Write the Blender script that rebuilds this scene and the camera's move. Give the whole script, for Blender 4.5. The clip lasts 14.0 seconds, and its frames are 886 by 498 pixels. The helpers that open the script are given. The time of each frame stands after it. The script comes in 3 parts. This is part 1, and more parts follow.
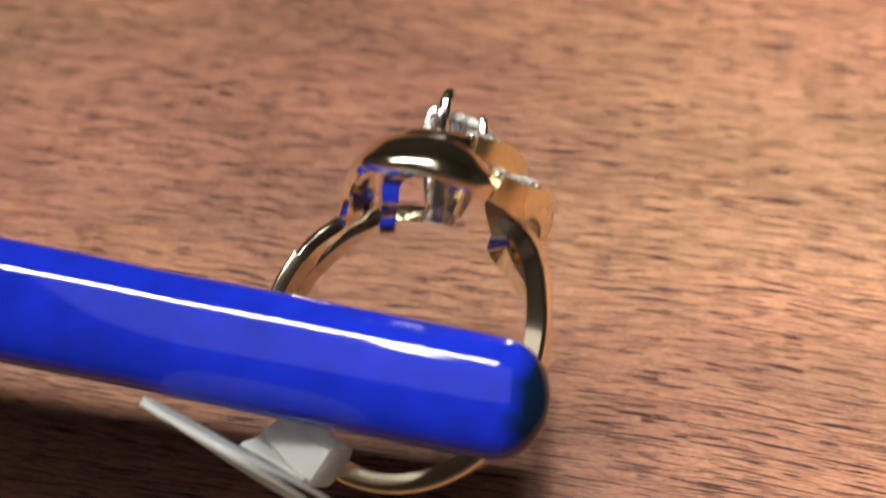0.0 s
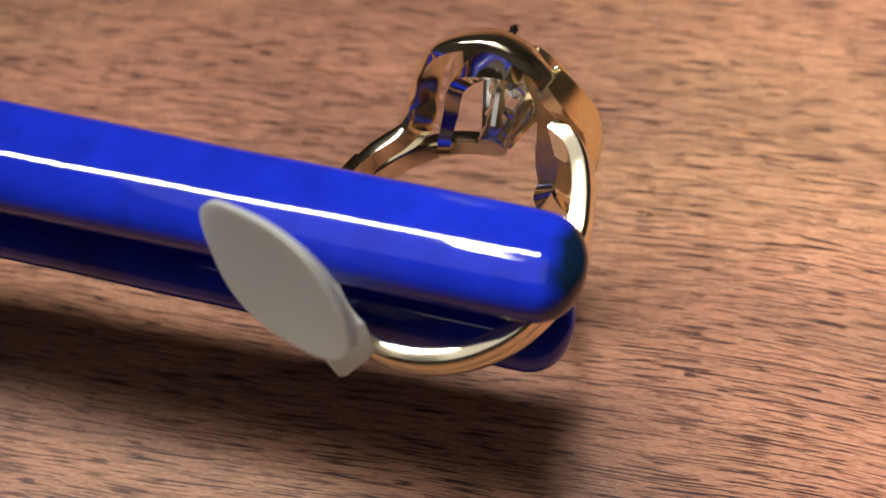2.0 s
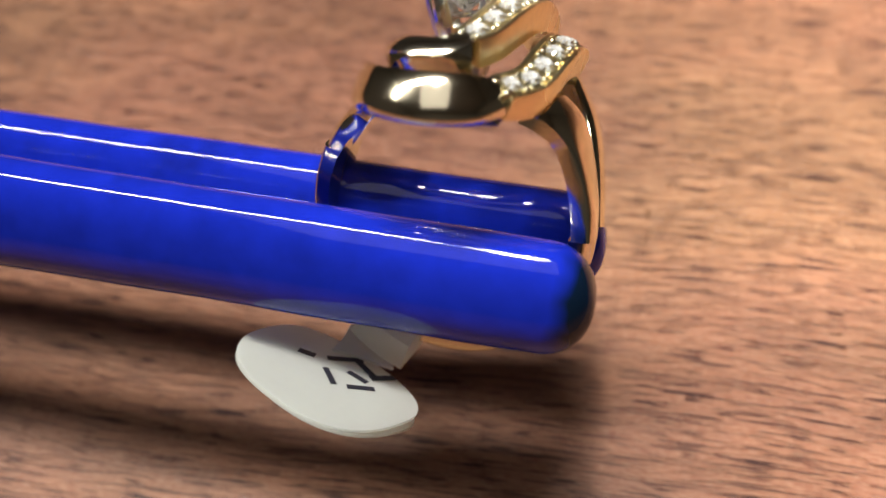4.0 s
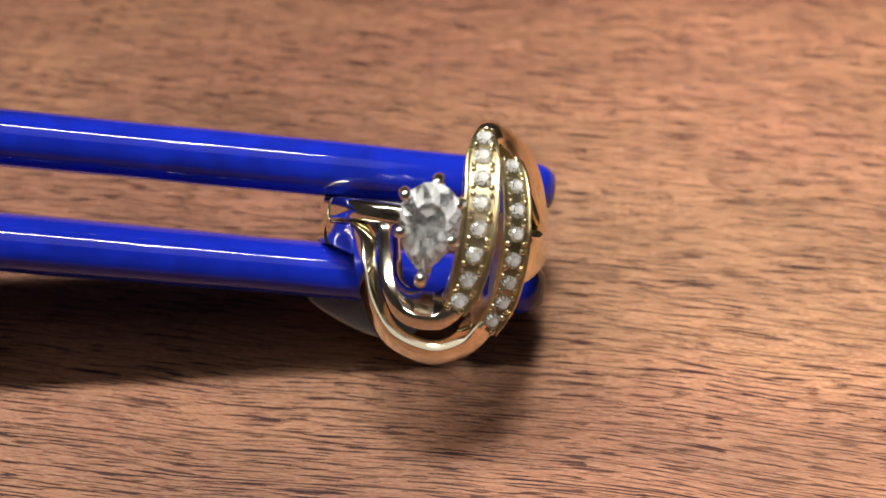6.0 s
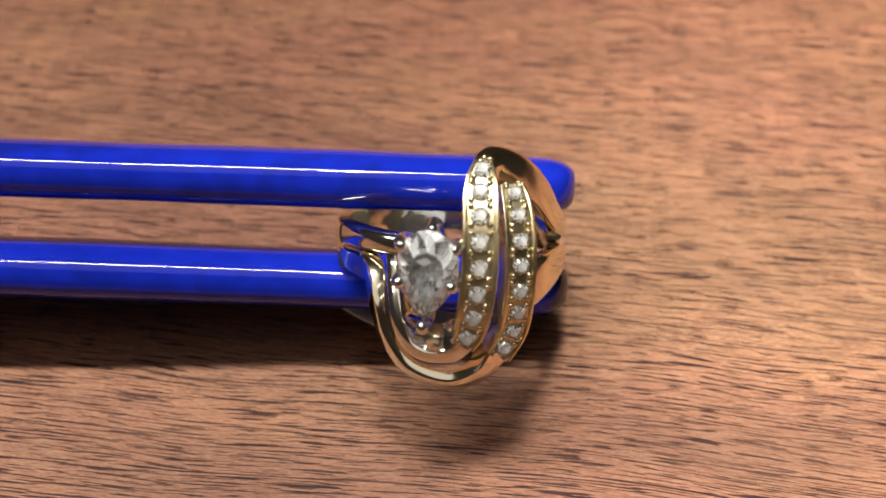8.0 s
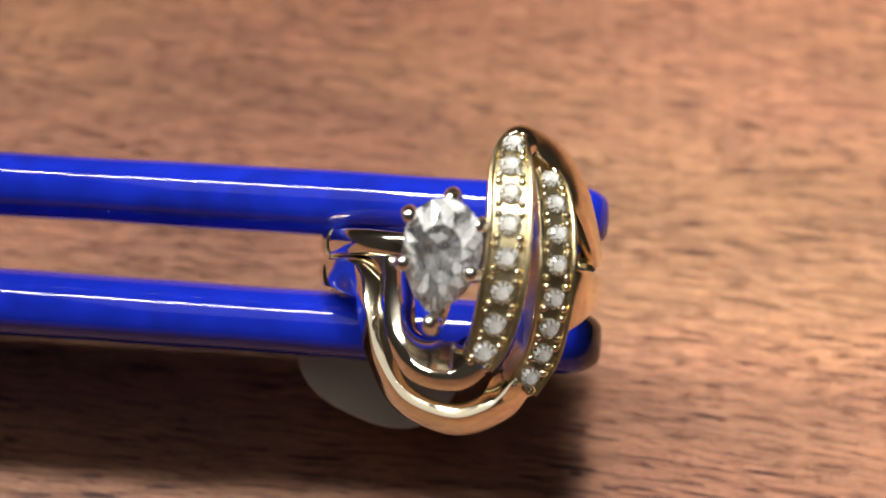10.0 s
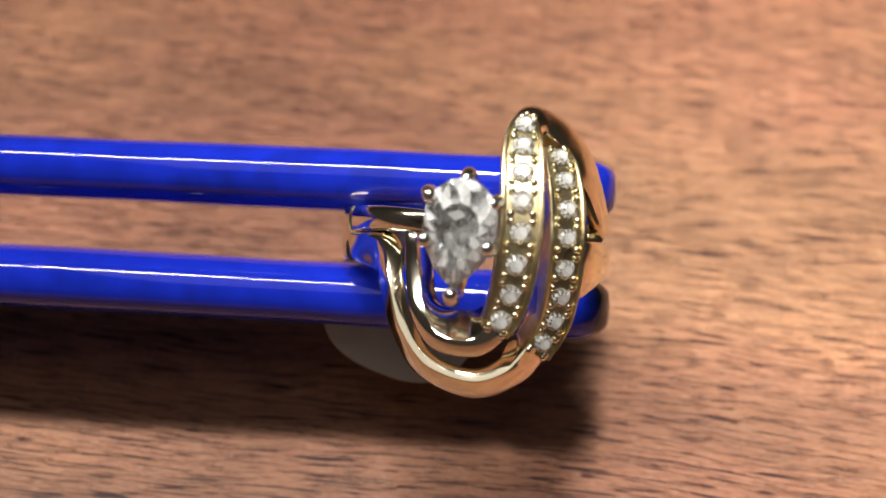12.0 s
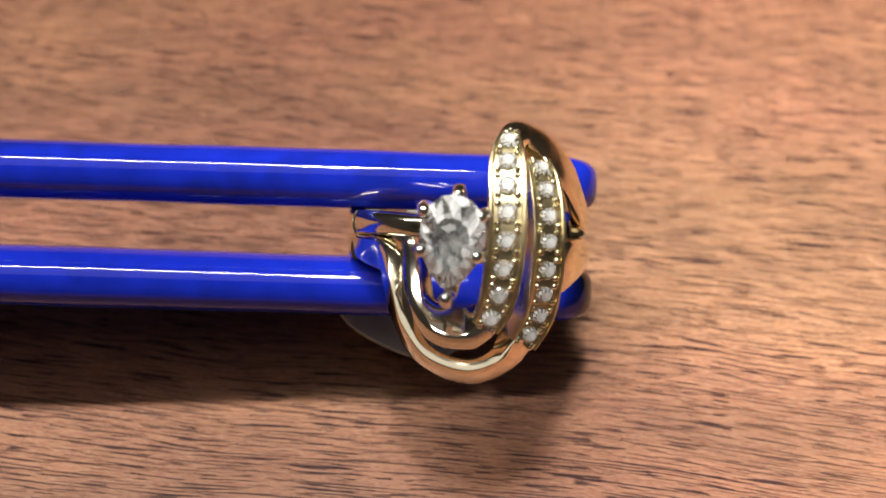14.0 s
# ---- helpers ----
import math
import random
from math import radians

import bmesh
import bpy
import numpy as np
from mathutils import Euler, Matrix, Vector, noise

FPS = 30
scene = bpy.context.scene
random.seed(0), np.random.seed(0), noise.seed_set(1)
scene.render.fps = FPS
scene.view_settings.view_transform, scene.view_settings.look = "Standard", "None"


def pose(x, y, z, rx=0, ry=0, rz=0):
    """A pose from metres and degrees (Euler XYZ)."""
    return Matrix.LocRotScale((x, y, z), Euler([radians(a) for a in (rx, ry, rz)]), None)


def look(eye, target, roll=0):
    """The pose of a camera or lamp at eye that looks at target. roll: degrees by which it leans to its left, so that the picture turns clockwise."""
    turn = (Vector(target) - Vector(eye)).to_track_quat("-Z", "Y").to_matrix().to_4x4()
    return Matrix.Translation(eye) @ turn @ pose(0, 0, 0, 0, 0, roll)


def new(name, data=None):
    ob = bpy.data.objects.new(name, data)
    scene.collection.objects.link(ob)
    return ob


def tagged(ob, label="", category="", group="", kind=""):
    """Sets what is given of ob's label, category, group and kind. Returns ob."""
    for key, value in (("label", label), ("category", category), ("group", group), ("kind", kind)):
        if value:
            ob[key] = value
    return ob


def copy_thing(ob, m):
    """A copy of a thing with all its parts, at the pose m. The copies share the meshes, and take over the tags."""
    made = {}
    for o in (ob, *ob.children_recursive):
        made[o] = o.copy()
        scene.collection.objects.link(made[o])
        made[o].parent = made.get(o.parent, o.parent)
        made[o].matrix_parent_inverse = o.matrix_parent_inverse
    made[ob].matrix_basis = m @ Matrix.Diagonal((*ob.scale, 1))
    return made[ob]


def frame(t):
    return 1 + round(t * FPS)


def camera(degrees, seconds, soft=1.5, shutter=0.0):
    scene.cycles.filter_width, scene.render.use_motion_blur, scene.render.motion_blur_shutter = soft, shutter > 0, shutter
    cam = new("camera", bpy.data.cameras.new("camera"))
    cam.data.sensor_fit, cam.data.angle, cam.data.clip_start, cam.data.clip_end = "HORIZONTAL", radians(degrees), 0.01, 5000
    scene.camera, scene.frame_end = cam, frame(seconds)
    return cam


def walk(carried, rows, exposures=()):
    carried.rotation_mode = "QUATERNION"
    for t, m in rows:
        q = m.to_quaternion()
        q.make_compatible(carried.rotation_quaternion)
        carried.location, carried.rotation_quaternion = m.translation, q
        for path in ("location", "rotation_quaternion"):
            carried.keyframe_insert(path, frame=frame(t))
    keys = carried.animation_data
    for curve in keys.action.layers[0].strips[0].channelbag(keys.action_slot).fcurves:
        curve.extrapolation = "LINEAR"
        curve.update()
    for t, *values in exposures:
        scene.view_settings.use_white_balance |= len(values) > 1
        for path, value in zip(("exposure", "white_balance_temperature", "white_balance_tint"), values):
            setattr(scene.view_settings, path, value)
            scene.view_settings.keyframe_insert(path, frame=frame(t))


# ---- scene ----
# ---- camera ----
cam = camera(48, 14.0, soft=1.5, shutter=0.5)
cam.data.dof.use_dof = True
cam.data.dof.aperture_fstop = 29
walk(cam, [
    (0, pose(0.00085, 0.00019, 0.08459, 35.06, 3.11, 3.68)),
    (0.5, pose(0.00068, 0.00120, 0.08311, 33.89, 2.66, 3.07)),
    (1, pose(0.00063, 0.00142, 0.08283, 33.29, 2.52, 2.65)),
    (1.5, pose(0.00012, 0.00043, 0.08361, 33.89, 2.73, 3.01)),
    (2, pose(-0.00120, -0.00146, 0.08461, 33.43, 3.98, 4.37)),
    (2.2, pose(-0.00116, -0.00153, 0.08471, 33.38, 3.85, 4.15)),
    (4.3, pose(-0.00047, -0.00051, 0.08437, 35.54, 5.08, 2.81)),
    (4.5, pose(-0.00040, -0.00023, 0.08406, 36.97, 2.58, 1.32)),
    (5, pose(-0.00069, -0.00022, 0.08398, 39.57, 0.54, 0.03)),
    (5.5, pose(-0.00050, -0.00030, 0.08400, 40.53, -0.12, -0.08)),
    (6, pose(-0.00005, -0.00026, 0.08418, 40.44, -0.12, -0.42)),
    (6.5, pose(0.00036, -0.00018, 0.08408, 40.35, -0.30, -0.53)),
    (7, pose(0.00059, 0.00011, 0.08400, 40.06, -0.39, -0.99)),
    (7.5, pose(0.00056, 0.00016, 0.08413, 39.91, -0.30, -0.76)),
    (8.2, pose(0.00035, 0.00029, 0.08392, 39.80, -0.10, -0.53)),
    (10.3, pose(-0.00016, -0.00013, 0.08398, 38.50, -0.31, -0.12)),
    (10.5, pose(-0.00012, 0.00010, 0.08382, 38.49, -0.24, -0.15)),
    (11, pose(-0.00029, 0.00022, 0.08405, 38.42, 0.13, 0.28)),
    (11.5, pose(-0.00001, 0.00022, 0.08379, 38.32, 0.16, 0.46)),
    (12, pose(0.00009, 0.00011, 0.08393, 38.54, 0.28, 0.40)),
    (12.5, pose(0.00005, 0.00005, 0.08403, 38.75, 0.37, 0.38)),
    (13, pose(0.00009, 0.00003, 0.08412, 38.83, 0.41, 0.43)),
    (13.5, pose(0.00011, 0.00009, 0.08395, 39.08, 0.35, 0.02)),
    (14, pose(0.00000, 0.00000, 0.08400, 39.00, -0.00, -0.00)),
], exposures=[(0, 0.36), (0.5, 0.05), (2.0, 0.30), (4.3, 0.46), (5.0, 0.36), (5.5, 0.26), (7.5, 0.23), (10.5, 0.36), (12.0, 0.40), (13.0, 0.48), (14.0, 0.40)])


# ---- light ----
def build_light():
    world = bpy.data.worlds.new("room_air")
    world.use_nodes = True
    world.node_tree.nodes["Background"].inputs["Color"].default_value = (0.9, 0.92, 1, 1)
    world.node_tree.nodes["Background"].inputs["Strength"].default_value = 0.01
    scene.world = world
    # long tube lamp over the table, in line with the tweezers
    tube = new("tube_lamp", bpy.data.lights.new("tube_lamp", "AREA"))
    tube.data.shape, tube.data.size, tube.data.size_y = "RECTANGLE", 0.40, 0.018
    tube.data.energy, tube.data.color = 1.2, (1.0, 0.96, 0.90)
    tube.matrix_world = look((-0.16, 0.100, 0.30), (-0.16, 0.05, 0))
    # small desk lamp
    key = new("desk_lamp", bpy.data.lights.new("desk_lamp", "SPOT"))
    key.data.energy, key.data.color = 4.8, (1.0, 0.96, 0.90)
    key.data.shadow_soft_size, key.data.spot_size, key.data.spot_blend = 0.020, radians(44), 1.0
    key.matrix_world = look((0.0, 0.080, 0.31), (0.10, 0.06, 0))
    # ceiling panel
    top = new("ceiling_lamp", bpy.data.lights.new("ceiling_lamp", "AREA"))
    top.data.shape, top.data.size, top.data.size_y, top.data.energy, top.data.color = "RECTANGLE", 1.2, 1.2, 2.4, (1.0, 0.95, 0.9)
    top.matrix_world = look((-0.1, -0.2, 1.74), (-0.1, -0.2, 0))


build_light()

MM = 0.001


# ---- materials ----
def node_material(name):
    m = bpy.data.materials.new(name)
    m.use_nodes = True
    return m, m.node_tree.nodes, m.node_tree.links, m.node_tree.nodes["Principled BSDF"]


def simple(name, colour, rough, metal=0.0, coat=0.0, ior=1.5, vary=0.08, scale=900.0, bump=0.0):
    """A plain surface with slight variation of tone and gloss, and fine relief."""
    m, nodes, links, p = node_material(name)
    co = nodes.new("ShaderNodeTexCoord")
    n1 = nodes.new("ShaderNodeTexNoise")
    n1.inputs["Scale"].default_value, n1.inputs["Detail"].default_value = scale, 4
    n2 = nodes.new("ShaderNodeTexNoise")
    n2.inputs["Scale"].default_value, n2.inputs["Detail"].default_value = scale * 0.12, 2
    links.new(co.outputs["Object"], n1.inputs["Vector"])
    links.new(co.outputs["Object"], n2.inputs["Vector"])
    add = nodes.new("ShaderNodeMath")
    add.operation = "ADD"
    links.new(n1.outputs["Fac"], add.inputs[0])
    links.new(n2.outputs["Fac"], add.inputs[1])
    ramp = nodes.new("ShaderNodeMapRange")
    ramp.inputs["From Min"].default_value, ramp.inputs["From Max"].default_value = 0.7, 1.3
    ramp.inputs["To Min"].default_value, ramp.inputs["To Max"].default_value = 1 - vary, 1 + vary
    links.new(add.outputs[0], ramp.inputs["Value"])
    hue = nodes.new("ShaderNodeHueSaturation")
    hue.inputs["Color"].default_value = (*colour, 1)
    links.new(ramp.outputs[0], hue.inputs["Value"])
    links.new(hue.outputs[0], p.inputs["Base Color"])
    rr = nodes.new("ShaderNodeMapRange")
    rr.inputs["From Min"].default_value, rr.inputs["From Max"].default_value = 0.3, 0.7
    rr.inputs["To Min"].default_value, rr.inputs["To Max"].default_value = rough * 0.7, rough * 1.4
    links.new(n2.outputs["Fac"], rr.inputs["Value"])
    links.new(rr.outputs[0], p.inputs["Roughness"])
    p.inputs["Metallic"].default_value, p.inputs["Coat Weight"].default_value, p.inputs["IOR"].default_value = metal, coat, ior
    if bump:
        b = nodes.new("ShaderNodeBump")
        b.inputs["Strength"].default_value, b.inputs["Distance"].default_value = bump, 0.0001
        links.new(n1.outputs["Fac"], b.inputs["Height"])
        links.new(b.outputs[0], p.inputs["Normal"])
    return m


def wood_material():
    """Satin mahogany: reddish ground, soft cross bands, fine grain and short dark pores along the board."""
    m, nodes, links, p = node_material("mahogany")
    co = nodes.new("ShaderNodeTexCoord")
    turn = nodes.new("ShaderNodeMapping")
    turn.inputs["Rotation"].default_value = (0, 0, radians(GRAIN))
    links.new(co.outputs["Object"], turn.inputs["Vector"])
    warp = nodes.new("ShaderNodeTexNoise")
    warp.inputs["Scale"].default_value, warp.inputs["Detail"].default_value = 25, 2
    links.new(turn.outputs[0], warp.inputs["Vector"])
    wv = nodes.new("ShaderNodeVectorMath")
    wv.operation = "MULTIPLY_ADD"
    links.new(warp.outputs["Color"], wv.inputs[0])
    wv.inputs[1].default_value = (0.004, 0.0035, 0)
    links.new(turn.outputs[0], wv.inputs[2])

    def grain(sx, sy, detail, rough=0.55, shift=0.0):
        mp = nodes.new("ShaderNodeMapping")
        mp.inputs["Scale"].default_value = (sx, sy, sx)
        mp.inputs["Location"].default_value = (shift, shift * 1.7, 0)
        links.new(wv.outputs[0], mp.inputs["Vector"])
        n = nodes.new("ShaderNodeTexNoise")
        n.inputs["Scale"].default_value, n.inputs["Detail"].default_value, n.inputs["Roughness"].default_value = 1, detail, rough
        links.new(mp.outputs[0], n.inputs["Vector"])
        return n.outputs["Fac"]

    def mapped(value, a, b, lo=0.0, hi=1.0):
        r = nodes.new("ShaderNodeMapRange")
        for key, v in (("From Min", a), ("From Max", b), ("To Min", lo), ("To Max", hi)):
            r.inputs[key].default_value = v
        links.new(value, r.inputs["Value"])
        return r.outputs[0]

    def mix(fac, a, b, blend="MIX"):
        x = nodes.new("ShaderNodeMix")
        x.data_type, x.blend_type = "RGBA", blend
        for sock, v in ((x.inputs["Factor"], fac), (x.inputs[6], a), (x.inputs[7], b)):
            if isinstance(v, (float, int)):
                sock.default_value = v
            elif isinstance(v, tuple):
                sock.default_value = (*v, 1)
            else:
                links.new(v, sock)
        return x.outputs[2]

    broad = mapped(grain(110, 300, 5, 0.62), 0.34, 0.66)
    bands = mapped(grain(40, 190, 3, shift=3.1), 0.36, 0.66, 0.0, 0.6)
    fine = mapped(grain(320, 4600, 5, 0.72, shift=7.7), 0.36, 0.64)
    # pale specks: light grain, with glints of the satin finish painted in
    speck = mapped(grain(1500, 6500, 3, 0.6, shift=1.3), 0.42, 0.68)
    pores = mapped(grain(185, 6200, 0.5, 0.5, shift=5.9), 0.615, 0.65)
    short = mapped(grain(360, 8000, 0.5, 0.5, shift=2.2), 0.62, 0.67, 0.0, 0.9)
    patch = mapped(grain(60, 130, 2, shift=9.2), 0.34, 0.56, 0.7, 1.0)
    most = nodes.new("ShaderNodeMath")
    most.operation = "MAXIMUM"
    links.new(pores, most.inputs[0])
    links.new(short, most.inputs[1])
    mul = nodes.new("ShaderNodeMath")
    mul.operation = "MULTIPLY"
    links.new(most.outputs[0], mul.inputs[0])
    links.new(patch, mul.inputs[1])
    base = mix(broad, WOOD_A, WOOD_B)
    base = mix(bands, base, WOOD_C)
    f2 = nodes.new("ShaderNodeMath")
    f2.operation, f2.inputs[1].default_value = "MULTIPLY", 0.6
    links.new(fine, f2.inputs[0])
    base = mix(f2.outputs[0], base, WOOD_D)
    f3 = nodes.new("ShaderNodeMath")
    f3.operation, f3.inputs[1].default_value = "MULTIPLY", 0.32
    links.new(speck, f3.inputs[0])
    base = mix(f3.outputs[0], base, WOOD_E)
    base = mix(mul.outputs[0], base, (0.045, 0.014, 0.014))
    tone = nodes.new("ShaderNodeHueSaturation")
    links.new(mapped(grain(22, 60, 3, 0.6, shift=4.4), 0.36, 0.64, 0.80, 1.16), tone.inputs["Value"])
    links.new(mapped(grain(17, 34, 2, 0.5, shift=12.6), 0.38, 0.62, 0.493, 0.507), tone.inputs["Hue"])
    tone.inputs["Saturation"].default_value = 1.06
    links.new(base, tone.inputs["Color"])
    links.new(tone.outputs[0], p.inputs["Base Color"])
    dull = nodes.new("ShaderNodeMath")
    dull.operation, dull.inputs[1].default_value = "MULTIPLY_ADD", 0.4
    links.new(mul.outputs[0], dull.inputs[0])
    links.new(mapped(fine, 0, 1, 0.32, 0.48), dull.inputs[2])
    links.new(dull.outputs[0], p.inputs["Roughness"])
    p.inputs["Coat Weight"].default_value, p.inputs["Coat Roughness"].default_value = 0.15, 0.3
    b1 = nodes.new("ShaderNodeBump")
    b1.inputs["Strength"].default_value, b1.inputs["Distance"].default_value, b1.invert = 1.0, 0.00015, True
    links.new(mul.outputs[0], b1.inputs["Height"])
    b2 = nodes.new("ShaderNodeBump")
    b2.inputs["Strength"].default_value, b2.inputs["Distance"].default_value = 0.6, 0.00006
    links.new(fine, b2.inputs["Height"])
    links.new(b1.outputs[0], b2.inputs["Normal"])
    links.new(b2.outputs[0], p.inputs["Normal"])
    return m


def gem_material(name, tint, ior, sparkle_share, grain, cells, facets):
    """Clear cut stone, some milky inclusions; random white facets and cells paint in its sparkle."""
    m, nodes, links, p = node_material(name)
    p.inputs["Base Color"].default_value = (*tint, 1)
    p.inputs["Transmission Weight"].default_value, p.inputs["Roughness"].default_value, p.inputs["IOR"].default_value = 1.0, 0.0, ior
    # white diffuse share: facet reflections put into the colour, besides the inclusions
    milk_sparkle = nodes.new("ShaderNodeBsdfDiffuse")
    milk_sparkle.inputs["Color"].default_value = (0.93, 0.95, 0.94, 1)
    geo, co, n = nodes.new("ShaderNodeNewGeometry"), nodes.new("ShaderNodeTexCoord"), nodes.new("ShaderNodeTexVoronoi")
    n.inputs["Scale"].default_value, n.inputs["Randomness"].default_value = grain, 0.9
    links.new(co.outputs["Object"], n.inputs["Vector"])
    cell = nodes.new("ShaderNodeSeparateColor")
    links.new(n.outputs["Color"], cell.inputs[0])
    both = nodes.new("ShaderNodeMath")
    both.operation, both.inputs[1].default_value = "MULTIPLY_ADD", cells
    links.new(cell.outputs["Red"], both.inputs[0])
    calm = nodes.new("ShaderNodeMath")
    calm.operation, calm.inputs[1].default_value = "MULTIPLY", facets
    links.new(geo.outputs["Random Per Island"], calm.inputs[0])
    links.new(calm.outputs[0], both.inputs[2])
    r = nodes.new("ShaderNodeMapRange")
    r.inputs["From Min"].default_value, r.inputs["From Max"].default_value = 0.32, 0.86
    r.inputs["To Min"].default_value, r.inputs["To Max"].default_value = 0.02, sparkle_share
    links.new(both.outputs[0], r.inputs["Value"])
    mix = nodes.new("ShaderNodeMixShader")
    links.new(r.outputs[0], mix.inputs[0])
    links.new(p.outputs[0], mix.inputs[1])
    links.new(milk_sparkle.outputs[0], mix.inputs[2])
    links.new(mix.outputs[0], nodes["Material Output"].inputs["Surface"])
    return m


def worn_dip_material():
    """The blue dip with a dark, rubbed gripping end."""
    m = smudged(simple("blue_dip_worn", BLUE, 0.045, vary=0.2, scale=420, bump=0.015))
    nodes, links = m.node_tree.nodes, m.node_tree.links
    p = nodes["Principled BSDF"]
    old = p.inputs["Base Color"].links[0].from_socket
    co, sep, n = nodes.new("ShaderNodeTexCoord"), nodes.new("ShaderNodeSeparateXYZ"), nodes.new("ShaderNodeTexNoise")
    n.inputs["Scale"].default_value = 260
    links.new(co.outputs["Object"], sep.inputs[0])
    links.new(co.outputs["Object"], n.inputs["Vector"])
    ma = nodes.new("ShaderNodeMath")
    ma.operation, ma.inputs[1].default_value = "MULTIPLY_ADD", 0.004
    links.new(n.outputs["Fac"], ma.inputs[0])
    links.new(sep.outputs["X"], ma.inputs[2])
    r = nodes.new("ShaderNodeMapRange")
    r.inputs["From Min"].default_value, r.inputs["From Max"].default_value = 0.0094, 0.0110
    links.new(ma.outputs[0], r.inputs["Value"])
    x = nodes.new("ShaderNodeMix")
    x.data_type = "RGBA"
    links.new(r.outputs[0], x.inputs["Factor"])
    links.new(old, x.inputs[6])
    x.inputs[7].default_value = (0.004, 0.014, 0.035, 1)
    links.new(x.outputs[2], p.inputs["Base Color"])
    return m


def smudged(m):
    """Dull dark smudges of handling on a glossy dip."""
    nodes, links = m.node_tree.nodes, m.node_tree.links
    p = nodes["Principled BSDF"]
    old = p.inputs["Base Color"].links[0].from_socket
    co, n = nodes.new("ShaderNodeTexCoord"), nodes.new("ShaderNodeTexNoise")
    n.inputs["Scale"].default_value, n.inputs["Detail"].default_value = 110, 4
    links.new(co.outputs["Object"], n.inputs["Vector"])
    r = nodes.new("ShaderNodeMapRange")
    r.inputs["From Min"].default_value, r.inputs["From Max"].default_value, r.inputs["To Max"].default_value = 0.55, 0.70, 0.75
    links.new(n.outputs["Fac"], r.inputs["Value"])
    x = nodes.new("ShaderNodeMix")
    x.data_type = "RGBA"
    links.new(r.outputs[0], x.inputs["Factor"])
    links.new(old, x.inputs[6])
    x.inputs[7].default_value = (0.008, 0.014, 0.16, 1)
    links.new(x.outputs[2], p.inputs["Base Color"])
    return m


def dipped_material():
    """Glossy blue plastic dip."""
    return smudged(simple("blue_dip", BLUE, 0.045, vary=0.2, scale=420, bump=0.015))


GRAIN = 7.0
WOOD_A, WOOD_B, WOOD_C = (0.215, 0.074, 0.040), (0.39, 0.158, 0.084), (0.245, 0.082, 0.044)
WOOD_D, WOOD_E = (0.52, 0.275, 0.158), (0.75, 0.50, 0.33)
BLUE = (0.010, 0.028, 0.53)
WOOD = wood_material()
DIP = dipped_material()
DIP_WORN = worn_dip_material()
GOLD = simple("yellow_gold", (0.94, 0.85, 0.63), 0.11, metal=1.0, vary=0.04, scale=700, bump=0.03)
PAVE = simple("bright_cut_gold", (0.90, 0.76, 0.45), 0.28, metal=1.0, vary=0.08, scale=1800, bump=0.08)
PALE = simple("pale_gold", (0.93, 0.87, 0.72), 0.12, metal=1.0, vary=0.04, scale=700, bump=0.03)
WHITE_METAL = simple("white_gold", (0.90, 0.88, 0.83), 0.2, metal=1.0, vary=0.05, scale=700)
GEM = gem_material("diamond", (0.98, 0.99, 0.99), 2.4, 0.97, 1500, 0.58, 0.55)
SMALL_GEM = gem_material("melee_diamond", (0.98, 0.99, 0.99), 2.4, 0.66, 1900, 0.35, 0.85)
PAPER = simple("tag_paper", (0.86, 0.87, 0.84), 0.5, vary=0.03, scale=1500, bump=0.08)
PAPER_OUT = PAPER.node_tree.nodes["Material Output"]
SHEER = PAPER.node_tree.nodes.new("ShaderNodeBsdfTranslucent")
SHEER.inputs["Color"].default_value = (0.86, 0.90, 0.86, 1)
BLEND = PAPER.node_tree.nodes.new("ShaderNodeMixShader")
BLEND.inputs[0].default_value = 0.6
PAPER.node_tree.links.new(PAPER.node_tree.nodes["Principled BSDF"].outputs[0], BLEND.inputs[1])
PAPER.node_tree.links.new(SHEER.outputs[0], BLEND.inputs[2])
PAPER.node_tree.links.new(BLEND.outputs[0], PAPER_OUT.inputs["Surface"])
INK = simple("ballpoint_ink", (0.02, 0.02, 0.03), 0.5)
PLASTER = simple("wall_plaster", (0.74, 0.72, 0.68), 0.8, vary=0.05, scale=6)
CARPET = simple("floor_carpet", (0.16, 0.12, 0.09), 0.9, vary=0.2, scale=40)
CEIL = simple("ceiling_paint", (0.72, 0.70, 0.66), 0.8, vary=0.03, scale=5)


# ---- building helpers ----
def mesh_object(name, bm, material, parent=None, label="", sharp=35):
    me = bpy.data.meshes.new(name)
    if sharp:
        bmesh.ops.recalc_face_normals(bm, faces=bm.faces)
    bm.to_mesh(me)
    bm.free()
    me.materials.append(material)
    if sharp:
        me.polygons.foreach_set("use_smooth", [True] * len(me.polygons))
        me.set_sharp_from_angle(angle=radians(sharp))
    ob = new(name, me)
    ob.parent = parent
    if label:
        tagged(ob, label=label)
    return ob


def part(name, bm, material, parent, label="", sharp=35):
    return mesh_object(name, bm, material, parent, label, sharp)


def spline(points, steps):
    """Catmull-Rom through rows of equal length."""
    p = np.array(points, float)
    p = np.vstack([2 * p[0] - p[1], p, 2 * p[-1] - p[-2]])
    out = []
    for i in range(1, len(p) - 2):
        for s in np.linspace(0, 1, steps, endpoint=False):
            a, b, c, d = p[i - 1], p[i], p[i + 1], p[i + 2]
            out.append(0.5 * (2 * b + (c - a) * s + (2 * a - 5 * b + 4 * c - d) * s * s + (3 * b - a - 3 * c + d) * s ** 3))
    out.append(p[-2])
    return np.array(out)


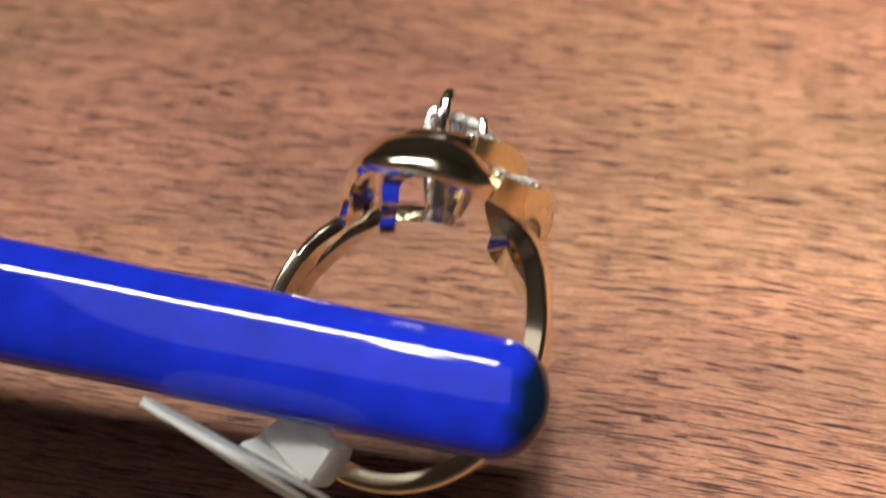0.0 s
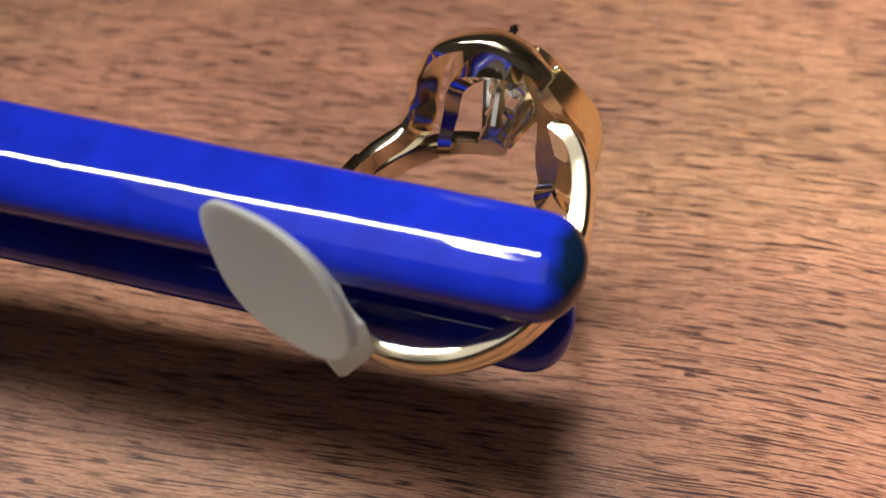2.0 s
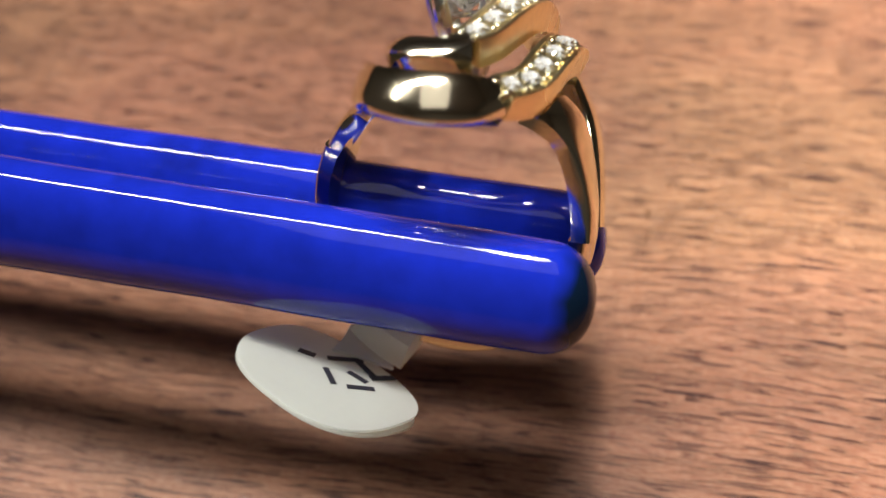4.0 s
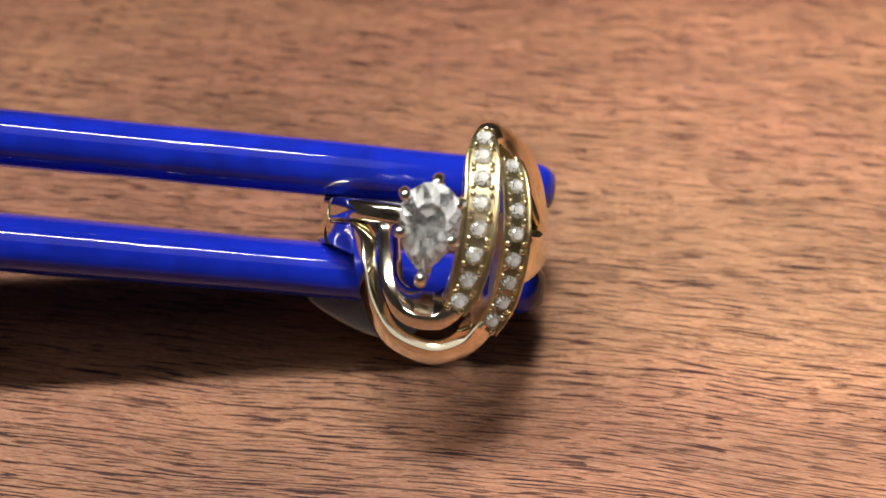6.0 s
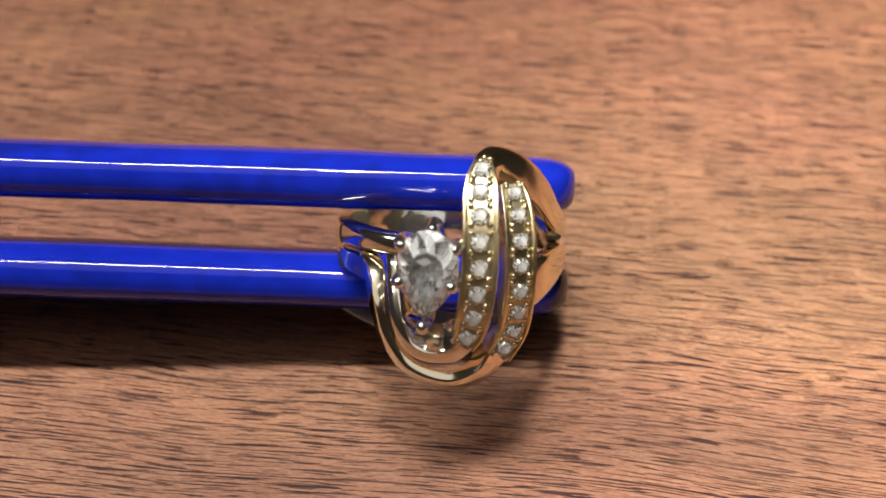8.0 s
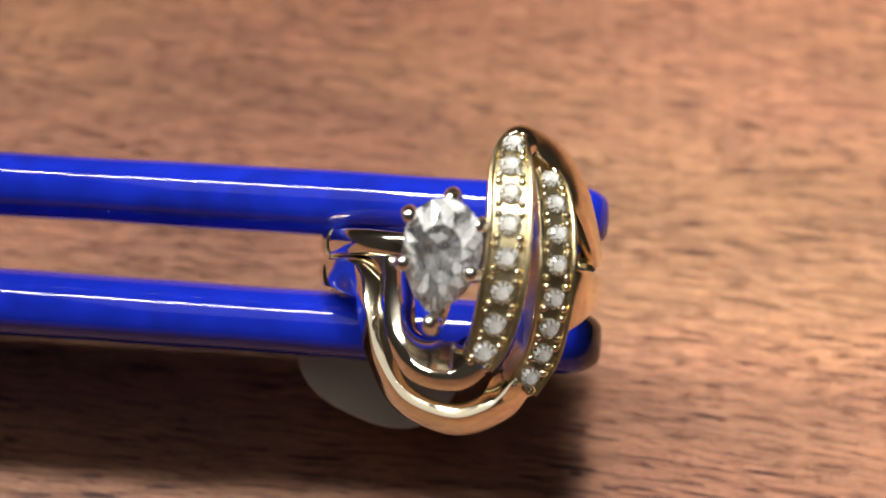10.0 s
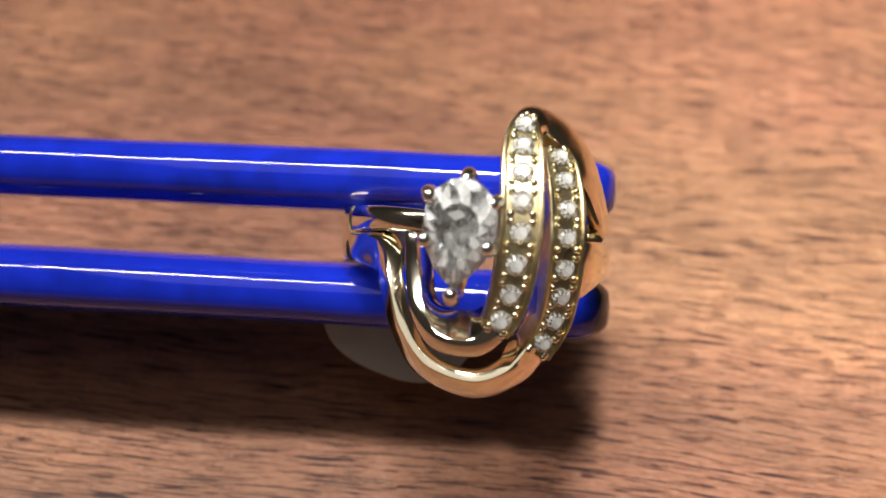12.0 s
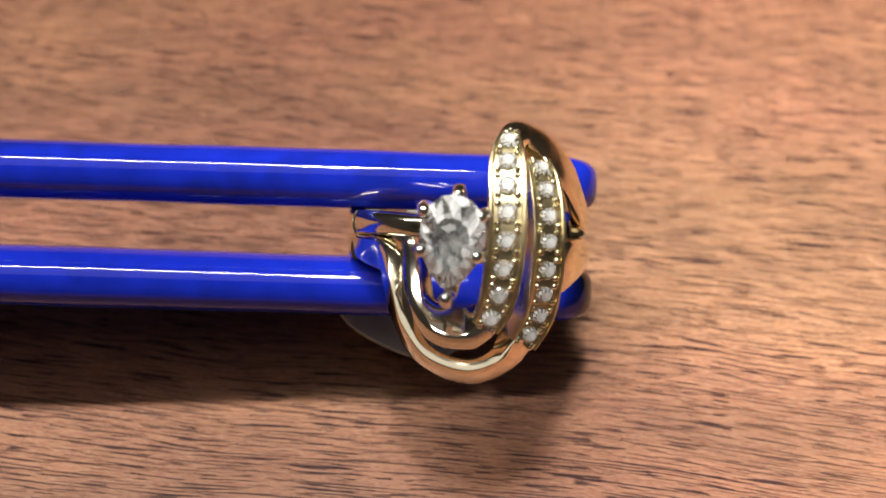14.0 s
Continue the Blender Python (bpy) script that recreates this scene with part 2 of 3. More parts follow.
DOME = [(-1, -1), (-1, 0.35), (-0.93, 0.62), (-0.75, 0.82), (-0.4, 0.96), (0, 1), (0.4, 0.96), (0.75, 0.82), (0.93, 0.62), (1, 0.35), (1, -1)]
FLAT = [(-1, -1), (-1, 0.8), (-0.94, 0.97), (-0.84, 1), (-0.74, 0.95), (-0.70, 0.80), (0.70, 0.80), (0.74, 0.95), (0.84, 1), (0.94, 0.97), (1, 0.8), (1, -1)]
WALL = [(-1, -1), (-1, 0.78), (-0.86, 0.91), (-0.5, 0.98), (0, 1), (0.5, 0.98), (0.86, 0.91), (1, 0.78), (1, -1)]
RIM = [(-1, -1), (-1, 0.55), (-0.95, 0.86), (-0.86, 1), (-0.3, 1), (0.3, 0.93), (0.7, 0.72), (0.92, 0.35), (1, -0.1), (1, -1)]


def sections(rows, steps):
    """Rows of x, y, z, width, height, up x, up y, up z (mm) to centres, side and up axes, widths and heights."""
    r = spline(rows, steps)
    c = r[:, :3]
    tan = np.gradient(c, axis=0)
    tan /= np.linalg.norm(tan, axis=1)[:, None]
    up = r[:, 5:8] - (r[:, 5:8] * tan).sum(1)[:, None] * tan
    up /= np.linalg.norm(up, axis=1)[:, None]
    return c, np.cross(tan, up), up, r[:, 3], r[:, 4]


def sweep(rows, profile, steps=8, closed_ends=True):
    c, side, up, w, h = sections(rows, steps)
    bm = bmesh.new()
    loops = []
    for i in range(len(c)):
        loops.append([bm.verts.new((c[i] + side[i] * s * w[i] / 2 + up[i] * t * h[i] / 2) * MM) for s, t in profile])
    n = len(profile)
    for a, b in zip(loops, loops[1:]):
        for k in range(n):
            bm.faces.new((a[k], a[(k + 1) % n], b[(k + 1) % n], b[k]))
    if closed_ends:
        bm.faces.new(loops[0])
        bm.faces.new(list(reversed(loops[-1])))
    return bm


def tube(points, radii, ring=10):
    rows = [(*p, 2 * r, 2 * r, 0.31, 0.22, 0.93) for p, r in zip(points, radii)]
    c, side, up, w, h = sections(rows, 4)
    bm = bmesh.new()
    loops = []
    for i in range(len(c)):
        loops.append([bm.verts.new((c[i] + (side[i] * math.cos(a) + up[i] * math.sin(a)) * w[i] / 2) * MM) for a in np.linspace(0, 2 * math.pi, ring, endpoint=False)])
    for a, b in zip(loops, loops[1:]):
        for k in range(ring):
            bm.faces.new((a[k], a[(k + 1) % ring], b[(k + 1) % ring], b[k]))
    bm.faces.new(loops[0])
    bm.faces.new(list(reversed(loops[-1])))
    return bm


def gem(outline, table=0.58, crown=0.32, depth=0.9):
    """A faceted stone about the origin: outline (mm), its girdle at z = 0, table up."""
    o = np.array(outline)
    n = len(o)
    mid = (o + np.roll(o, -1, axis=0)) / 2
    bm = bmesh.new()

    def ring(pts, k, z):
        return [bm.verts.new((x * k * MM, y * k * MM, z * MM)) for x, y in pts]

    g0, g1 = ring(o, 1.0, 0.06), ring(o, 1.0, -0.06)
    star, top = ring(mid, 0.84, crown * 0.62), ring(o, table, crown)
    low = ring(mid, 0.52, -depth * 0.50)
    deep = ring(o, 0.26, -depth * 0.80)
    tip = bm.verts.new((0, 0, -depth * MM))
    for k in range(n):
        j = (k + 1) % n
        bm.faces.new((g0[k], g0[j], star[k]))
        bm.faces.new((g0[j], star[j], top[j]))
        bm.faces.new((g0[j], top[j], star[k]))
        bm.faces.new((star[k], top[j], top[k]))
        bm.faces.new((g1[k], g1[j], g0[j], g0[k]))
        bm.faces.new((g1[j], g1[k], low[k]))
        bm.faces.new((g1[j], low[k], low[j]))
        bm.faces.new((low[k], deep[j], low[j]))
        bm.faces.new((deep[k], deep[j], low[k]))
        bm.faces.new((deep[k], tip, deep[j]))
    bm.faces.new(top)
    bmesh.ops.recalc_face_normals(bm, faces=bm.faces)
    bmesh.ops.split_edges(bm, edges=bm.edges[:])
    return bm


def box_bm(x0, x1, y0, y1, z0, z1, bevel=0.0):
    bm = bmesh.new()
    bmesh.ops.create_cube(bm, size=1)
    for v in bm.verts:
        v.co = Vector(((x0 + x1) / 2 + v.co.x * (x1 - x0), (y0 + y1) / 2 + v.co.y * (y1 - y0), (z0 + z1) / 2 + v.co.z * (z1 - z0)))
    if bevel:
        bmesh.ops.bevel(bm, geom=bm.edges[:], offset=bevel, segments=3, affect="EDGES")
    return bm


# ---- the room and the table ----
def build_room():
    for name, box, mat in (
        ("floor", (-2.2, 2.2, -1.8, 2.4, -0.7935, -0.7435), CARPET),
        ("wall_north", (-2.2, 2.2, 2.4, 2.5, -0.7435, 1.75), PLASTER),
        ("wall_south", (-2.2, 2.2, -1.9, -1.8, -0.7435, 1.75), PLASTER),
        ("wall_west", (-2.3, -2.2, -1.8, 2.4, -0.7435, 1.75), PLASTER),
        ("wall_east", (2.2, 2.3, -1.8, 2.4, -0.7435, 1.75), PLASTER),
        ("ceiling", (-2.3, 2.3, -1.9, 2.5, 1.75, 1.85), CEIL),
    ):
        tagged(mesh_object(name, box_bm(*box), mat, sharp=0), label="plain painted " + name.split("_")[0] + " closing the room", category=name.split("_")[0], kind="structure")


def build_table():
    base = tagged(new("table"), label="reddish-brown mahogany table with open dark pores", category="table")
    base.location = (0, 0, -0.7415)
    top = part("tabletop", box_bm(-0.7, 0.7, -0.3, 0.7, 0.715, 0.75, 0.003), WOOD, base)
    for x in (-0.62, 0.62):
        for y in (-0.22, 0.62):
            part("leg", box_bm(x - 0.03, x + 0.03, y - 0.03, y + 0.03, 0.0, 0.715, 0.004), WOOD, base)
    return top


# ---- the ring ----
def arc(y, a0, a1, n, width, thick, radius=9.4, cz=-1.5):
    """Rows of a shank round the finger's axis, from angle a0 to a1 (degrees, 0 along x, 90 up)."""
    rows = []
    for a in np.linspace(radians(a0), radians(a1), n):
        c, s = math.cos(a), math.sin(a)
        w = width * (1 - 0.15 * max(0.0, -s))
        rows.append((-0.5 + 9.05 * c, y * (1 - 0.75 * max(0.0, -s)), cz + radius * s, w, thick, c, 0, s))
    return rows


def accent(rows, stones, radius, parent, lift, tail=0.0):
    """A row of small brilliants, with their beads, along a band."""
    c, side, up, w, h = sections(rows, 24)
    seg = np.linalg.norm(np.diff(c, axis=0), axis=1)
    run = np.concatenate([[0], np.cumsum(seg)])
    k = 12
    outline = [(radius * math.cos(a), radius * math.sin(a)) for a in np.linspace(0, 2 * math.pi, k, endpoint=False)]
    first = None
    beads = bmesh.new()
    marks = np.linspace(radius * 1.1, run[-1] - radius * 1.1 - tail, stones)
    for d in marks:
        i = int(np.searchsorted(run, d))
        x, z = Vector(side[i]), Vector(up[i])
        m = Matrix((x, z.cross(x), z)).transposed().to_4x4()
        m.translation = Vector(c[i] + up[i] * (h[i] * 0.40 + lift)) * MM
        if first is None:
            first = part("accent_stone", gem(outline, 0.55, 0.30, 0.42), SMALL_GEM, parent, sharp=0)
            first.matrix_basis = m
        else:
            copy_thing(first, m)
    bm = bmesh.new()
    bmesh.ops.create_icosphere(bm, subdivisions=2, radius=0.25 * MM)
    bead = bpy.data.meshes.new("bead")
    bm.to_mesh(bead)
    bm.free()
    bead.materials.append(GOLD)
    bead.polygons.foreach_set("use_smooth", [True] * len(bead.polygons))
    gap = (marks[1] - marks[0]) / 2
    for d in [marks[0] - gap * 0.9] + [a + gap for a in marks]:
        for s in (-1, 1):
            for off in (-0.24, 0.24):
                j = min(max(int(np.searchsorted(run, d + off)), 0), len(c) - 1)
                ob = new("bead", bead)
                ob.parent = parent
                ob.location = Vector(c[j] + side[j] * s * w[j] * 0.25 + up[j] * (h[j] * 0.40 + 0.02)) * MM


def deepened(rows, extra):
    """The same rows with their walls carried further down, the top edge kept."""
    out = []
    for x, y, z, w, h, ux, uy, uz in rows:
        k = extra / 2 / math.sqrt(ux * ux + uy * uy + uz * uz)
        out.append((x - ux * k, y - uy * k, z - uz * k, w, h + extra, ux, uy, uz))
    return out


def build_ring():
    ring = tagged(new("ring"), label="yellow gold wrap ring with pear diamond and two pave rows", category="ring")
    # two slim shanks side by side
    part("shank", sweep(arc(1.0, 150, 360, 15, 1.9, 1.3), DOME, 6), GOLD, ring)
    part("shank", sweep(arc(-1.0, 152, 360, 15, 1.9, 1.3), DOME, 6), GOLD, ring)
    # bar that carries on from the upper shank to the setting
    part("setting_bar", sweep([(-8.4, 1.02, 2.9, 1.9, 1.3, -0.86, 0, 0.5), (-6.45, 1.15, 5.4, 1.8, 1.4, -0.62, 0, 0.78), (-3.49, 1.13, 7.25, 1.6, 1.4, -0.28, 0, 0.96), (-0.06, 0.85, 7.66, 1.5, 1.3, 0, 0, 1)], DOME, 8), PALE, ring)
    # inner loop, running into the first pave row and over the shoulder
    loop = [(-3.7, 1.2, 7.1, 0.9, 1.1, -0.3, 0, 1), (-3.6, 0.4, 7.0, 0.95, 1.3, -0.3, 0, 1), (-3.4, -0.7, 7.4, 1.0, 1.4, -0.25, 0, 1), (-3, -2.4, 8.7, 1.1, 1.5, -0.2, -0.1, 1), (-2.35, -4.4, 9.8, 1.2, 1.7, -0.1, -0.2, 1),
            (-0.85, -5.9, 10.4, 1.5, 2.2, 0, -0.55, 0.8), (1.05, -6.1, 10.5, 1.6, 2.2, 0.05, -0.55, 0.85), (2.35, -5.2, 10.6, 1.7, 2.5, 0.1, -0.3, 1)]
    pave = [(2.35, -5.2, 10.6, 1.94, 2.6, 0.1, -0.25, 1), (2.95, -3.9, 10.9, 2.39, 2.6, 0.12, -0.2, 1), (3.4, -2, 11.4, 2.62, 2.6, 0.12, -0.1, 1), (3.65, 0.4, 11.6, 2.68, 2.6, 0.12, 0.05, 1),
            (3.65, 3, 11.2, 2.68, 2.6, 0.12, 0.2, 1), (3.5, 5.4, 10, 2.62, 2.6, 0.1, 0.4, 1), (3.5, 6.9, 8.85, 1.9, 2.4, 0.1, 0.65, 0.9), (3.75, 7.6, 8.2, 0.9, 2.0, 0.1, 0.75, 0.85)]
    shoulder = [(3.3, 6.75, 8.75, 1.2, 1.6, 0.1, 0.7, 0.9), (3.55, 7.35, 8.2, 2.0, 2.2, 0.12, 0.7, 0.88), (4.21, 7.73, 7.3, 2.3, 2.0, 0.3, 0.7, 0.8), (5.84, 6.76, 5.63, 2.7, 1.8, 0.55, 0.5, 0.75), (7.37, 4.87, 3.78, 2.7, 1.6, 0.75, 0.35, 0.6),
                (8.32, 2.76, 1.23, 2.4, 1.5, 0.95, 0.15, 0.3), (8.8, 1.4, -1.8, 2.1, 1.4, 1, 0, 0)]
    part("inner_loop", sweep(deepened(loop, 0.7), WALL, 8), PALE, ring)
    upper = part("pave_band", sweep(deepened(pave, -0.7), FLAT, 10), PAVE, ring)
    accent(deepened(pave, -0.7), 8, 0.70, upper, 0.08, 0.4)
    part("shoulder", sweep(shoulder, DOME, 8), GOLD, ring)
    # outer loop with the second pave row
    left = [(-8.5, -1.0, 2.7, 1.9, 1.3, -0.88, 0, 0.45), (-7.6, -1.0, 4.2, 2.3, 1.35, -0.8, -0.1, 0.6), (-5.6, -1.4, 6.3, 2.9, 1.3, -0.66, -0.25, 0.75),
            (-4.9, -3.3, 7.8, 2.6, 1.1, -0.72, -0.4, 0.6), (-4.0, -5.9, 8.5, 2.6, 1.0, -0.65, -0.6, 0.56), (-2.15, -8.35, 8.9, 2.8, 0.95, -0.28, -0.8, 0.58), (1.01, -9.35, 9.0, 2.9, 0.95, 0, -0.8, 0.6), (3.45, -8.4, 8.8, 2.8, 1.1, 0.3, -0.76, 0.6), (4.66, -6.64, 8.4, 2.2, 1.8, 0.35, -0.5, 0.8)]
    pave2 = [(4.55, -6.7, 8.3, 2.26, 2.4, 0.3, -0.4, 0.9), (5.59, -4.63, 8.18, 2.38, 2.8, 0.35, -0.2, 0.9), (6.05, -2.1, 8.9, 2.44, 2.8, 0.35, 0, 0.9), (6.15, 0.4, 9.2, 2.44, 2.8, 0.35, 0.1, 0.9),
             (6.04, 2.7, 8.71, 2.44, 2.6, 0.35, 0.25, 0.9), (5.67, 4.56, 7.92, 2.32, 2.4, 0.35, 0.4, 0.85), (5.3, 5.73, 7.22, 1.95, 2.0, 0.35, 0.5, 0.8)]
    part("outer_loop", sweep(left, RIM, 8), GOLD, ring)
    lower = part("pave_band", sweep(deepened(pave2, -0.8), FLAT, 10), PAVE, ring)
    accent(deepened(pave2, -0.8), 8, 0.64, lower, 0.08, 0.2)
    # broad shoulder from the second row down to the lower shank
    part("shoulder", sweep([(5.3, -1.9, 7.3, 4.6, 1.2, 0.5, -0.1, 0.85), (6.7, -1.75, 6.6, 4.3, 1.3, 0.65, -0.1, 0.75), (7.8, -1.5, 5.3, 3.6, 1.3, 0.75, -0.15, 0.65), (8.41, -1.26, 3.17, 3.0, 1.4, 0.88, -0.05, 0.45), (8.77, -1.12, 0.7, 2.4, 1.5, 0.97, 0, 0.2), (8.85, -1.15, -1.5, 2.2, 1.4, 1, 0, 0)], DOME, 8), GOLD, ring)
    # six-claw basket and the pear stone, tipped a little towards its point
    basket = part("basket", tube([(0.25 + 1.1 * math.cos(a), 0.5 + 1.5 * math.sin(a), 9.4) for a in np.linspace(0, 2 * math.pi, 13)], [0.32] * 13), WHITE_METAL, ring)
    part("gallery_rail", tube([(0.25 + 1.5 * math.cos(a), 0.5 + 2.3 * math.sin(a), 11.4) for a in np.linspace(0, 2 * math.pi, 17)], [0.25] * 17), WHITE_METAL, basket)
    collet = bmesh.new()
    bmesh.ops.create_cone(collet, cap_ends=True, segments=28, radius1=1.25 * MM, radius2=1.05 * MM, depth=2.0 * MM, matrix=Matrix.Translation(Vector((0.1, 0.55, 7.9)) * MM))
    bmesh.ops.bevel(collet, geom=[e for e in collet.edges if len(e.link_faces) == 2 and e.calc_face_angle() > 1], offset=0.18 * MM, segments=3, affect="EDGES")
    bmesh.ops.translate(collet, verts=collet.verts, vec=Vector((-0.1, -0.55, -6.3)) * MM)
    seat = part("collet", collet, WHITE_METAL, basket)
    seat.location = Vector((0.1, 0.55, 6.3)) * MM
    cam.data.dof.focus_object = seat
    tips = [(0.6, 4.0, 14.1), (-1.7, 2.85, 14.75), (2.3, 2.45, 14.15), (-1.85, 0.05, 15.1), (2.1, -0.35, 14.5), (0.0, -3.35, 15.2)]
    for x, y, z in tips:
        dx, dy = x - 0.25, y - 0.5
        claw = part("claw", tube([(0.25 + dx * 0.3, 0.5 + dy * 0.3, 8.0), (0.25 + dx * 0.62, 0.5 + dy * 0.62, 10.2), (0.25 + dx * 0.98, 0.5 + dy * 0.98, 12.8), (x, y, z - 0.5), (0.25 + dx * 0.93, 0.5 + dy * 0.93, z)], [0.62, 0.56, 0.5, 0.46, 0.42]), WHITE_METAL, basket)
        bm = bmesh.new()
        bmesh.ops.create_icosphere(bm, subdivisions=2, radius=0.46 * MM, matrix=Matrix.Translation(Vector((0.25 + dx * 0.93, 0.5 + dy * 0.93, z)) * MM))
        part("claw_tip", bm, WHITE_METAL, basket)
    outline = []
    for a in np.linspace(0, 2 * math.pi, 16, endpoint=False):
        y = math.cos(a)
        outline.append((2.6 * math.sin(a) * (0.5 + 0.5 * y + 1e-4) ** 0.24, 3.3 * y))
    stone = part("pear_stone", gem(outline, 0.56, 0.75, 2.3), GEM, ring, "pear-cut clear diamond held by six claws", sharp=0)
    stone.matrix_basis = pose(0.22 * MM, 0.55 * MM, 14.1 * MM, 7, 0, -6)
    return ring


# ---- the tweezers ----
def build_tweezers():
    tool = tagged(new("tweezers"), label="tweezers with glossy blue plastic-dipped arms gripping the ring", category="tweezers")

    def arm(y, tip, x_from):
        n = 28
        bm = bmesh.new()
        xs = np.concatenate([np.linspace(x_from, tip - 5, 40), tip - 5 + 5 * np.sin(np.linspace(0, math.pi / 2, 14))[1:]])
        loops = []
        for x in xs:
            k = max(0.0, (x - (tip - 3.2)) / 3.2)
            s = max(0.02, math.sqrt(max(0.0, 1 - k ** 2.2)))
            sag = 0.03 * math.sin(x * 0.21 + y) + 0.02 * math.sin(x * 0.53)
            taper = 1 + 0.0015 * min(45.0, tip - x)
            mid = y * (1 - 0.0008 * min(60.0, tip - x))
            loop = []
            for a in np.linspace(0, 2 * math.pi, n, endpoint=False):
                c, d = math.cos(a), math.sin(a)
                e = 2 / 2.35
                px = abs(c) ** e * math.copysign(1, c) * (ARM_T / 2 + sag) * (0.35 + 0.65 * s if k > 0 and s > 0.3 else s if k > 0 else 1)
                pz = abs(d) ** e * math.copysign(1, d) * (ARM_W / 2 + sag) * (s if k > 0 else 1) * taper
                loop.append(bm.verts.new(Vector((x, mid + px, ARM_Z + pz)) * MM))
            loops.append(loop)
        for a, b in zip(loops, loops[1:]):
            for k in range(n):
                bm.faces.new((a[k], a[(k + 1) % n], b[(k + 1) % n], b[k]))
        bm.faces.new(loops[0])
        bm.faces.new(list(reversed(loops[-1])))
        return bm

    part("arm", arm(-4.45, 9.9, -110), DIP_WORN, tool, "blue arm with a dark rubbed tip")
    part("arm", arm(4.45, 9.9, -110), DIP, tool)
    part("joint", box_bm(-0.122, -0.108, -0.0068, 0.0068, (ARM_Z - 3.4) * MM, (ARM_Z + 3.4) * MM, 0.0012), DIP, tool)
    return tool


ARM_T, ARM_W, ARM_Z = 4.85, 7.4, -4.1


# ---- the price tag ----
def build_tag():
    tag = tagged(new("price_tag"), label="folded white paper price tag looped round the shank", category="price tag")
    n = Vector((0.26, 0.17, 0.95)).normalized()
    x = Vector((0.95, -0.3, 0)).normalized()
    x = (x - n * x.dot(n)).normalized()
    m = Matrix((x, n.cross(x), n)).transposed().to_4x4()
    centre = Vector((-7.1, -6.6, -10.7))

    def paddle(offset, tilt):
        bm = bmesh.new()
        loops = []
        for h in (-0.09, 0.09):
            ring = []
            for k in (1.0, 0.66, 0.33):
                for a in np.linspace(0, 2 * math.pi, 48, endpoint=False):
                    c, s = math.cos(a), math.sin(a)
                    u, v = 6.45 * k * abs(c) ** 0.78 * math.copysign(1, c), (5.5 if s < 0 else 4.2) * k * abs(s) ** 0.78 * math.copysign(1, s)
                    ring.append(bm.verts.new(Vector((u, v, h - 0.010 * v * v)) * MM))
            loops.append(ring)
            for r in (0, 48):
                for k in range(48):
                    q = (k + 1) % 48
                    bm.faces.new((ring[r + k], ring[r + q], ring[r + 48 + q], ring[r + 48 + k]))
            bm.faces.new(ring[96:])
        for k in range(48):
            bm.faces.new((loops[0][k], loops[0][(k + 1) % 48], loops[1][(k + 1) % 48], loops[1][k]))
        local = m.copy()
        local.translation = (centre + n * offset) * MM
        bm.transform(local @ pose(0, 0, 0, tilt, 0, 0))
        return bm

    upper = part("paddle", paddle(0.28, 1.5), PAPER, tag)
    part("paddle", paddle(-0.34, -3.5), PAPER, tag)
    # handwriting that cannot be read, as plain bars
    for bx, by, lx, ly, turn in ((-0.9, 2.1, 2.6, 0.5, 62), (0.6, 2.6, 2.8, 0.5, -12), (2.0, 2.9, 1.9, 0.5, 70), (1.2, 1.2, 1.6, 0.45, 8), (2.3, 0.4, 1.9, 0.45, 58), (-2.6, 0.0, 1.2, 0.55, 30), (0.3, -0.6, 2.0, 0.4, -28)):
        bm = box_bm(-lx / 2 * MM, lx / 2 * MM, -ly / 2 * MM, ly / 2 * MM, -0.00002, 0.00003)
        local = m.copy()
        local.translation = (centre + n * 0.28) * MM
        bm.transform(local @ pose(0, 0, 0, 1.5, 0, 0) @ pose(bx * MM, by * MM, 0.13 * MM, 0, 0, turn))
        part("ink_bar", bm, INK, upper, sharp=0)
    # paper sleeve folded round the shank
    part("sleeve", sweep([(x0, y0 - 0.35, z0, w, t0, c, 0, s) for x0, y0, z0, w, t0, c, s in
                          [(-0.5 + 9.25 * math.cos(a), 0.0, -1.5 + 9.6 * math.sin(a), 4.6, 2.9, math.cos(a), math.sin(a)) for a in np.linspace(radians(226), radians(251), 5)]],
                         [(-1, -0.7), (-1, 0.7), (-0.75, 1), (0.75, 1), (1, 0.7), (1, -0.7), (0.75, -1), (-0.75, -1)], 4), PAPER, tag)
    part("neck", sweep([(-6.3, -3.4, -10.9, 4.4, 0.3, 0.26, 0.17, 0.95), (-6.5, -2.4, -10.6, 3.6, 0.3, 0.4, 0.1, 0.9), (-6.8, -1.2, -10.2, 3.2, 0.3, 0.6, 0.0, 0.8)],
                       [(-1, -1), (-1, 1), (0, 1.2), (1, 1), (1, -1)], 6), PAPER, tag)
    return tag


build_room()
build_table()
RING = build_ring()
TWEEZERS = build_tweezers()
TAG = build_tag()


